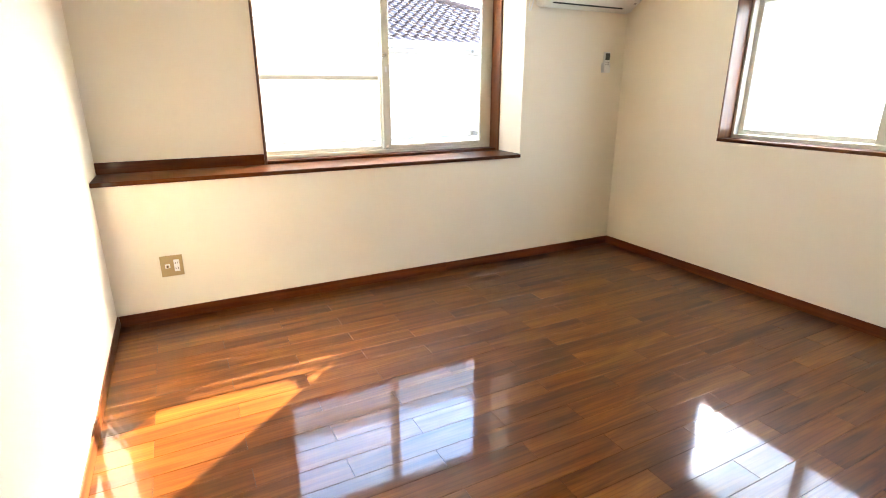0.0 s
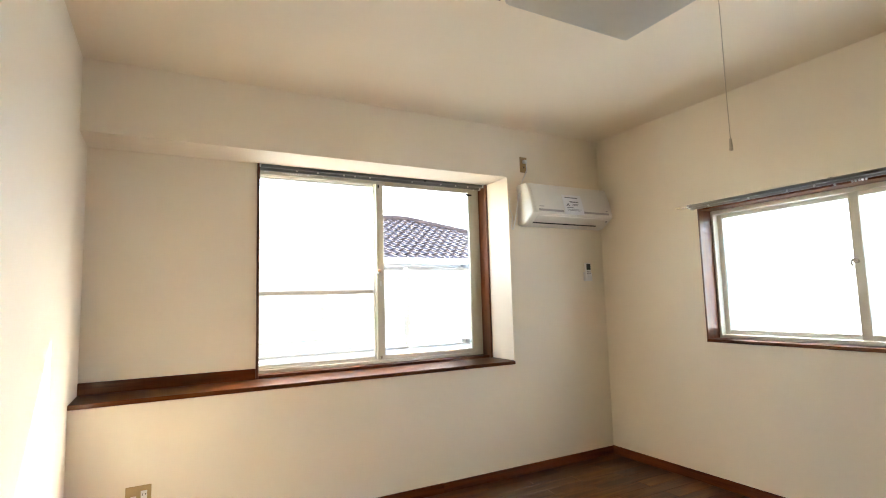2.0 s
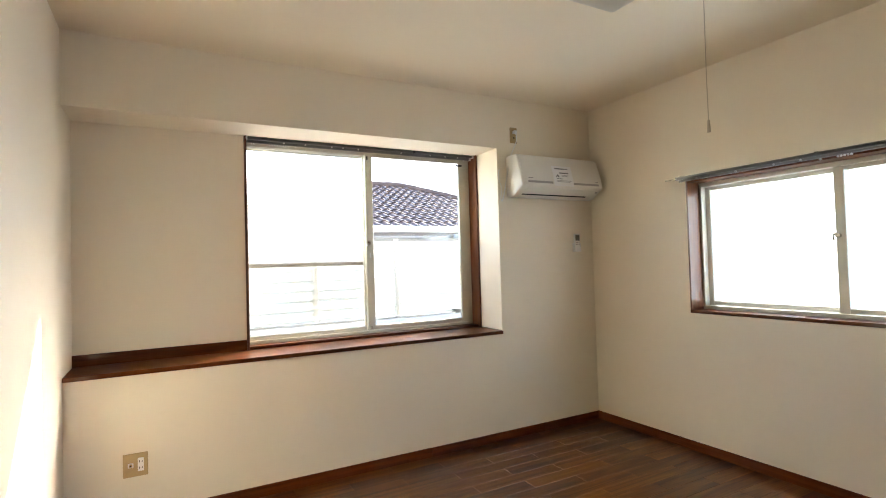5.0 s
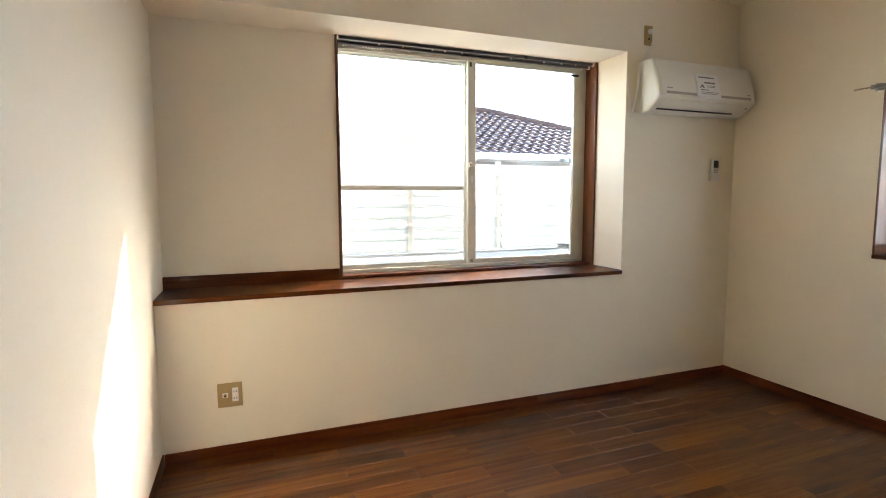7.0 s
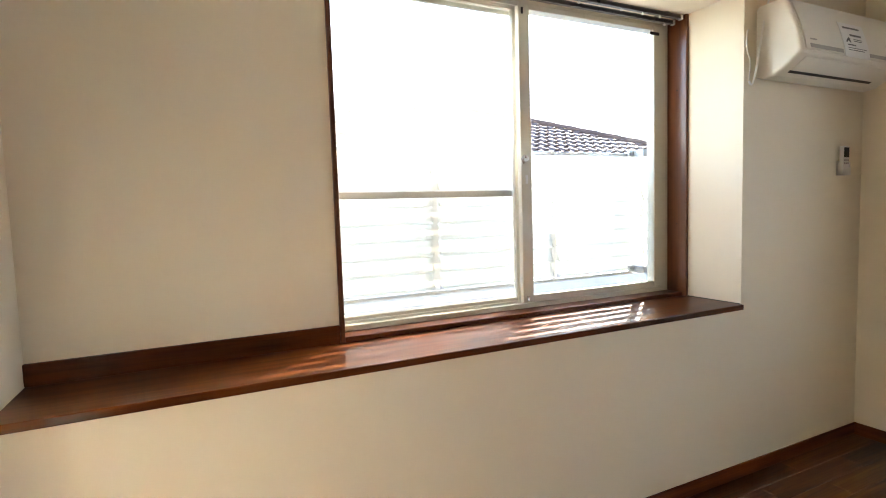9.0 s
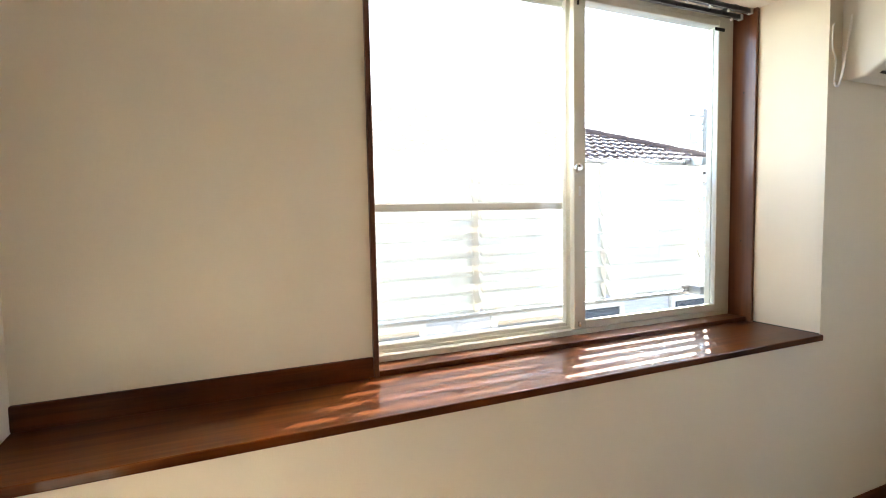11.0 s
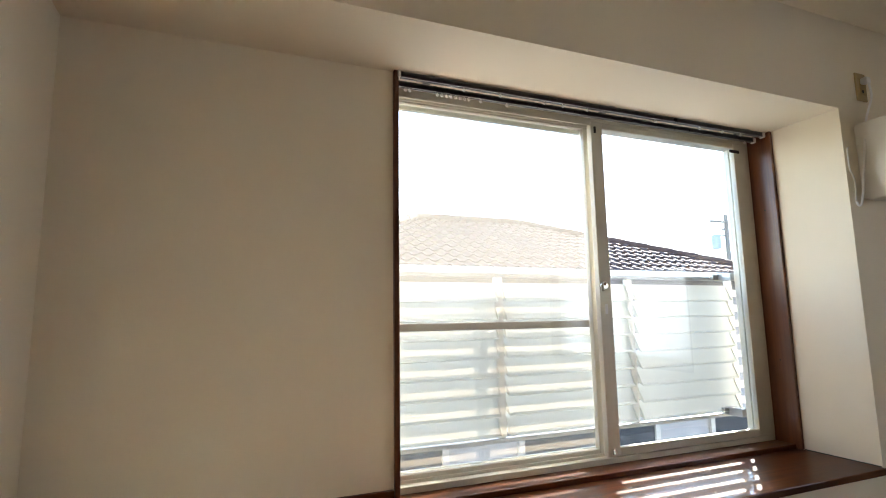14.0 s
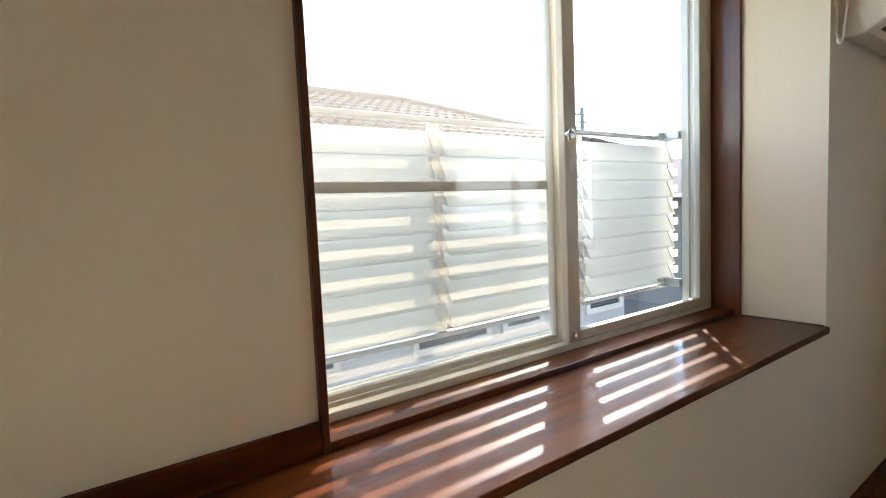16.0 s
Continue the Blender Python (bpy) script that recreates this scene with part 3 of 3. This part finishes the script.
plate = wall_plate("wall_socket", -0.160, -0.048, 0.308, 0.427, "tan metal wall plate with aerial and power sockets")
s = part("power_insert", box(bmesh.new(), (-0.094, NORTH - 0.010, 0.334), (-0.066, NORTH - 0.006, 0.402), 0.001), WHITE, plate, "white double power socket")
for z in (0.352, 0.384):
    for x in (-0.086, -0.074):
        part("slot", boxes(((x - 0.0015, NORTH - 0.0106, z - 0.005), (x + 0.0015, NORTH - 0.0098, z + 0.005))), DARK, s)
s = part("aerial_insert", box(bmesh.new(), (-0.138, NORTH - 0.010, 0.357), (-0.113, NORTH - 0.006, 0.380), 0.001), WHITE, plate, "white aerial socket")
part("aerial_ring", rod(bmesh.new(), (-0.1255, NORTH - 0.009, 0.3685), (-0.1255, NORTH - 0.019, 0.3685), 0.0075, 14), GOLD, s, "brass threaded ring", True)
part("aerial_hole", rod(bmesh.new(), (-0.1255, NORTH - 0.0185, 0.3685), (-0.1255, NORTH - 0.0195, 0.3685), 0.004, 10), DARK, s)

plate2 = wall_plate("wall_socket", 2.345, 2.410, 2.255, 2.374, "tan metal wall plate with a plugged-in white lead")
part("power_insert", box(bmesh.new(), (2.364, NORTH - 0.010, 2.280), (2.391, NORTH - 0.006, 2.350), 0.001), GOLD, plate2)
part("slot", boxes(((2.372, NORTH - 0.0106, 2.288), (2.383, NORTH - 0.0098, 2.300))), DARK, plate2)
plug = thing("power_lead", (2.378, NORTH - 0.010, 2.33), "white plug and lead of the air conditioner", "power lead")
part("plug", box(bmesh.new(), (2.364, NORTH - 0.036, 2.322), (2.392, NORTH - 0.0095, 2.348), 0.005, 2), WHITE, plug, "", True)
part("lead", tube(bmesh.new(), bend([(2.384, NORTH - 0.030, 2.324), (2.380, NORTH - 0.034, 2.260), (2.330, NORTH - 0.030, 2.150), (2.285, NORTH - 0.032, 1.990), (2.262, NORTH - 0.030, 1.880),
                                      (2.246, NORTH - 0.026, 1.818), (2.238, NORTH - 0.020, 1.812), (2.236, NORTH - 0.016, 1.826)]), 0.0042), WHITE, plug, "", True)
part("loop", tube(bmesh.new(), bend([(2.237, NORTH - 0.014, 1.832), (2.250, NORTH - 0.010, 1.910), (2.232, NORTH - 0.008, 1.960), (2.230, NORTH - 0.008, 2.030), (2.240, NORTH - 0.008, 2.045)]), 0.003), WHITE, plug, "", True)

remote = thing("remote_control", (2.966, NORTH, 1.424), "white air conditioner remote in its wall holder", "remote control")
part("holder", boxes(((2.935, NORTH - 0.012, 1.424), (2.999, NORTH, 1.495)), ((2.935, NORTH - 0.032, 1.424), (2.999, NORTH - 0.028, 1.462)),
                     ((2.935, NORTH - 0.030, 1.424), (2.939, NORTH, 1.490)), ((2.995, NORTH - 0.030, 1.424), (2.999, NORTH, 1.490)), bevel=0.0015), WHITE, remote, "", True)
part("case", box(bmesh.new(), (2.941, NORTH - 0.027, 1.430), (2.993, NORTH - 0.008, 1.568), 0.004, 2), WHITE, remote, "", True)
part("display", boxes(((2.946, NORTH - 0.0285, 1.512), (2.988, NORTH - 0.0265, 1.560))), LCD, remote, "dark grey display")
for i in range(3):
    for j in range(2):
        part("button", boxes(((2.949 + i * 0.014, NORTH - 0.0285, 1.478 + j * 0.014), (2.958 + i * 0.014, NORTH - 0.0265, 1.487 + j * 0.014)), bevel=0.0004), AC_GREY, remote)

# ---- ceiling light ----
lamp = thing("ceiling_light", (1.515, 2.20, TOP), "square opal ceiling light with dark wooden side bars, switched off", "ceiling light")
LX0, LX1, LY0, LY1 = 1.160, 1.868, 1.880, 2.530
part("base_plate", box(bmesh.new(), (LX0 + 0.05, LY0 + 0.05, TOP - 0.030), (LX1 - 0.05, LY1 - 0.05, TOP), 0.004), WHITE, lamp)
bm = bmesh.new()
box(bm, (LX0 + 0.010, LY0 + 0.004, 2.488), (LX1 + 0.006, LY1 - 0.002, TOP - 0.032), 0.022, 3)
part("opal_cover", bm, OPAL, lamp, "opal white acrylic cover", True)
BZ0, BZ1 = TOP - 0.074, TOP - 0.030
for lo, hi, ends in (((LX0 - 0.018, LY0 - 0.018, BZ0), (LX0 + 0.004, LY1 + 0.006, BZ1), (((LX0 - 0.020, LY1 + 0.004, BZ0 - 0.004), (LX0 + 0.006, LY1 + 0.010, BZ1 - 0.010)),)),
                     ((LX0 + 0.006, LY0 - 0.030, BZ0), (LX1 + 0.016, LY0 - 0.008, BZ1), (((LX1 + 0.014, LY0 - 0.032, BZ0 - 0.004), (LX1 + 0.020, LY0 - 0.006, BZ1 - 0.010)),))):
    bar = part("side_bar", box(bmesh.new(), lo, hi, 0.003), LAMP_WOOD, lamp, "dark stained wooden bar")
    for p, q in ends:
        part("end_clip", boxes((p, q), bevel=0.001), CHROME, bar)
CX, CY = 1.640, 1.925
part("pull_grommet", rod(bmesh.new(), (CX, CY, 2.487), (CX, CY, 2.478), 0.009, 12), WHITE, lamp, "", True)
cord = part("pull_cord", tube(bmesh.new(), [(CX, CY, 2.480), (CX + 0.001, CY, 2.2), (CX, CY + 0.001, 1.95), (CX, CY, 1.815)], 0.0014, 6), CORD, lamp, "thin cream pull cord", True)
part("cord_knob", rod(bmesh.new(), (CX, CY, 1.815), (CX, CY, 1.775), 0.004, 8, 0.006), CORD, cord, "", True)


# sealant joint and screws of the window lining
structure("trim", boxes(((NICHE_E - 0.0025, NORTH + 0.004, SHELF), (NICHE_E, 4.264, SHELF + 0.003))), GASKET, "thin dark joint between shelf and wall", "joint")
for z in (1.21, 1.86):
    screw = thing("screw", (WIN_E, 4.318, z), "small dark screw head in the wooden jamb", "screw", "screws in the jamb")
    part("screw_head", rod(bmesh.new(), (WIN_E + 0.001, 4.318, z), (WIN_E - 0.0015, 4.318, z), 0.0035, 10), DARK, screw)


# ---- louvre screen outside the window ----
LV_Y, LV_Z0, LV_Z1, PITCH = 4.575, 0.956, 1.582, 0.0714
louvre = thing("louvre_screen", (1.30, LV_Y, LV_Z0), "privacy louvre of white translucent slats on an alloy frame", "louvre screen")
LV_X = [0.385, 1.000, 1.645, 2.255]
part("top_rail", box(bmesh.new(), (LV_X[0] - 0.02, LV_Y - 0.012, LV_Z1 - 0.016), (LV_X[3] + 0.012, LV_Y + 0.014, LV_Z1), 0.002), ALLOY, louvre)
part("bottom_rail", box(bmesh.new(), (LV_X[0] - 0.02, LV_Y - 0.012, LV_Z0 - 0.016), (LV_X[3] + 0.012, LV_Y + 0.014, LV_Z0), 0.002), ALLOY, louvre)
for x in LV_X:
    part("post", box(bmesh.new(), (x - 0.016, LV_Y - 0.002, LV_Z0), (x + 0.016, LV_Y + 0.020, LV_Z1 - 0.016), 0.002), WHITE, louvre)
for a, b in zip(LV_X, LV_X[1:]):
    bm = bmesh.new()
    prof = [(0.014, 0.036), (0.018, 0.035), (0.004, 0.000), (-0.008, -0.036), (-0.026, -0.042), (-0.0275, -0.039), (-0.0125, -0.032), (0.000, 0.002)]
    extrude_profile(bm, prof, 0, a + 0.020, b - 0.020)
    shared = mesh_of("slat", bm, LOUVER)
    bm = bmesh.new()
    extrude_profile(bm, [(0.010, 0.030), (0.018, 0.034), (0.018, -0.02), (-0.018, -0.037), (-0.026, -0.037), (-0.022, -0.028)], 0, -0.002, 0.002)
    clip = mesh_of("slat_clip", bm, LOUVER)
    for k in range(8):
        slat = new("slat", shared)
        slat.parent, slat.matrix_parent_inverse = louvre, louvre.matrix_world.inverted()
        slat.location = (0, LV_Y - 0.004, LV_Z0 + 0.052 + k * PITCH)
        for e in (a + 0.018, b - 0.018):
            c = new("slat_clip", clip)
            c.parent = slat
            c.location = (e, 0, 0)
        if b == LV_X[3]:
            part("slat_tongue", box(bmesh.new(), (b + 0.014, LV_Y - 0.006, slat.location.z - 0.018), (b + 0.052, LV_Y + 0.004, slat.location.z + 0.014), 0.002), LOUVER, louvre)
for z in (LV_Z1 - 0.004, LV_Z0 + 0.012):
    part("bracket", boxes(((2.150, 4.478, z - 0.018), (2.176, LV_Y - 0.012, z + 0.018)), ((2.120, LV_Y - 0.030, z - 0.012), (2.205, LV_Y - 0.012, z + 0.016)), bevel=0.002), ALLOY, louvre)
    part("bracket", boxes(((0.430, 4.478, z - 0.018), (0.456, LV_Y - 0.012, z + 0.018)), bevel=0.002), ALLOY, louvre)


# ---- outside ----
structure("ground", boxes(((-400, -400, -3.4), (400, 400, -3.2))), EARTH, "grey asphalt ground below the room", "ground")


def hip_house(name, ridge_a, ridge_b, zr, run, m, wall_in, base, wall_mat, label, windows=()):
    """A house with a hipped roof; the ridge runs along x from ridge_a to ridge_b; run is the roof's reach, m its slope."""
    (xa, y), (xb, _) = ridge_a, ridge_b
    ze = zr - run * m
    h = thing(name, ((xa + xb) / 2, y, base), label, "house", "neighbouring houses")
    bm = bmesh.new()
    e = [bm.verts.new(p) for p in ((xa - run, y - run, ze), (xb + run, y - run, ze), (xb + run, y + run, ze), (xa - run, y + run, ze))]
    r = [bm.verts.new((xa, y, zr)), bm.verts.new((xb, y, zr))]
    for f in ((e[0], e[1], r[1], r[0]), (e[1], e[2], r[1]), (e[2], e[3], r[0], r[1]), (e[3], e[0], r[0]), (e[3], e[2], e[1], e[0])):
        bm.faces.new(f)
    roof = part("roof", bm, TILE, h, "violet-brown tiled hip roof")
    part("wall", boxes(((xa - run + wall_in, y - run + wall_in, base), (xb + run - wall_in, y + run - wall_in, ze - 0.03))), wall_mat, h)
    part("gutter", boxes(((xa - run - 0.05, y - run - 0.10, ze - 0.06), (xb + run + 0.05, y - run - 0.01, ze + 0.02)), bevel=0.01), IVORY, h)
    for x0, x1, z0, z1 in windows:
        yy = y - run + wall_in
        w = part("window", boxes(((x0 - 0.06, yy - 0.04, z0 - 0.06), (x1 + 0.06, yy, z0)), ((x0 - 0.06, yy - 0.04, z1), (x1 + 0.06, yy, z1 + 0.06)),
                                 ((x0 - 0.06, yy - 0.04, z0), (x0, yy, z1)), ((x1, yy - 0.04, z0), (x1 + 0.06, yy, z1))), AC_GREY, h)
        part("pane", boxes(((x0, yy - 0.018, z0), (x1, yy, z1))), OUTER_GLASS, w)
    return h, roof, ze


RX0, RX1, RY, RZ, RUN, SLOPE = 2.20, 3.75, 9.1, 2.71, 2.20, 0.40
house, roof, EAVE = hip_house("neighbour_house", (RX0, RY), (RX1, RY), RZ, RUN, SLOPE, 0.25, -3.2, RENDER, "neighbouring house with a violet-brown tiled roof",
                              [(3.65, 4.14, 0.09, 0.30), (4.98, 5.55, 0.07, 0.28), (2.57, 3.38, 0.07, 0.29), (1.35, 1.75, 0.09, 0.29)])
hip_house("neighbour_house", (12.5, 12.2), (15.0, 12.2), 2.75, 3.0, 0.45, 0.5, -3.2, GREY_SIDING, "second house with dark grey siding and a tiled hip roof")

# pan tiles: one rolled tile, laid in courses up the slope that faces the window
TW, TL = 0.135, 0.195
LEN = math.hypot(1, SLOPE)
tilt = math.atan(SLOPE)


def tile_bm():
    bm = bmesh.new()
    shape = [(-0.070, 0.008), (-0.054, 0.022), (-0.034, 0.028), (-0.014, 0.021), (0.003, 0.008), (0.030, 0.002), (0.056, 0.004), (0.069, 0.012)]
    rows = []
    for v, lift in ((0.0, 0.018), (TL + 0.02, -0.003)):
        rows.append([bm.verts.new((x, v, z + lift)) for x, z in shape])
    low = [bm.verts.new((x, 0.0, z + 0.006)) for x, z in shape]
    for k in range(len(shape) - 1):
        bm.faces.new((rows[0][k], rows[0][k + 1], rows[1][k + 1], rows[1][k]))
        bm.faces.new((low[k], low[k + 1], rows[0][k + 1], rows[0][k]))
    return bm


tile_mesh = mesh_of("tile", tile_bm(), TILE, True)
far_tiles = bmesh.new()
courses = int(RUN * LEN / TL)
count = 0
for j in range(courses):
    up = j * TL / LEN
    y, z = RY - RUN + up, EAVE + up * SLOPE
    for i in range(-60, 80):
        x = i * TW + 0.03
        if x < RX0 - RUN + up + 0.05 or x > RX1 + RUN - up - 0.05:
            continue
        place = Matrix.Translation((x, y, z + 0.004)) @ Matrix.Rotation(tilt, 4, "X")
        if x > 1.15 and count < 300:
            t = new("tile", tile_mesh)
            t.parent, t.matrix_parent_inverse = roof, Matrix()
            t.matrix_basis = place @ pose(0, 0, 0, 0, random.uniform(-0.6, 0.6), random.uniform(-0.5, 0.5))
            count += 1
        else:
            n = len(far_tiles.verts)
            far_tiles.from_mesh(tile_mesh)
            far_tiles.verts.ensure_lookup_table()
            bmesh.ops.transform(far_tiles, matrix=place, verts=far_tiles.verts[n:])
tagged(part("tile_field", far_tiles, TILE, roof, "", True), kind="stuff")


def caps(a, b, step, r):
    a, b = Vector(a), Vector(b)
    n = int((b - a).length / step)
    for k in range(n):
        p, q = a.lerp(b, k / n), a.lerp(b, (k + 1.12) / n)
        part("ridge_tile", rod(bmesh.new(), p, q, r * 1.12, 9, r * 0.92), TILE, roof, "", True)


caps((RX0, RY, RZ + 0.03), (RX1, RY, RZ + 0.03), 0.26, 0.062)
caps((RX1 + RUN, RY - RUN, EAVE + 0.03), (RX1, RY, RZ + 0.03), 0.27, 0.056)
caps((RX0 - RUN, RY - RUN, EAVE + 0.03), (RX0, RY, RZ + 0.03), 0.27, 0.056)

# utility pole
PX, PY = 23.9, 22.0
pole = thing("utility_pole", (PX, PY, -3.2), "concrete utility pole with a crossarm and transformer", "utility pole")
part("shaft", rod(bmesh.new(), (PX, PY, -3.2), (PX, PY, 6.6), 0.17, 12, 0.11), CONCRETE, pole, "", True)
part("crossarm", boxes(((PX - 1.15, PY - 0.05, 6.15), (PX + 0.25, PY + 0.05, 6.26)), bevel=0.01), CONCRETE, pole)
part("crossarm", boxes(((PX - 0.35, PY - 0.05, 5.75), (PX + 0.35, PY + 0.05, 5.85)), bevel=0.01), CONCRETE, pole)
part("transformer", rod(bmesh.new(), (PX - 0.82, PY, 4.75), (PX - 0.82, PY, 5.45), 0.24, 14), BLUE_GREY, pole, "grey-blue transformer can", True)
part("transformer_arm", boxes(((PX - 0.9, PY - 0.04, 5.45), (PX, PY + 0.04, 5.53))), CONCRETE, pole)


# ---- floor planks ----
ROW = 0.1056
plank_meshes = {}


def plank_mesh(w, length):
    key = (round(w, 3), round(length, 3))
    if key not in plank_meshes:
        c, g = 0.0012, 0.0006
        bm = bmesh.new()
        ring = [[bm.verts.new((x, y, z)) for x, y in ((d, d), (length - d, d), (length - d, w - d), (d, w - d))] for d, z in ((g, -0.004), (g, -0.0008), (c, 0.0))]
        for s, t in zip(ring, ring[1:]):
            for k in range(4):
                bm.faces.new((s[k], s[(k + 1) % 4], t[(k + 1) % 4], t[k]))
        bm.faces.new(ring[2])
        plank_meshes[key] = mesh_of("plank", bm, PLANK)
    return plank_meshes[key]


rest = bmesh.new()
y = NORTH
row = 0
while y > SOUTH + 0.001:
    w = min(ROW, y - SOUTH)
    y -= w
    x = WEST
    joint = WEST + (0.191 if row % 2 else 0.494)
    while x < EAST - 0.001:
        length = min(joint - x, EAST - x)
        if EAST - x - length < 0.05:
            length = EAST - x
        if y > 1.15:
            p = new("plank", plank_mesh(w, length))
            p.parent = floor
            p.location = (x, y, FLOOR)
        else:
            n = len(rest.verts)
            rest.from_mesh(plank_mesh(w, length))
            rest.verts.ensure_lookup_table()
            bmesh.ops.translate(rest, vec=(x, y, FLOOR), verts=rest.verts[n:])
        x += length
        joint = x + 0.606
    row += 1
tagged(part("plank_field", rest, PLANK, floor), kind="stuff")
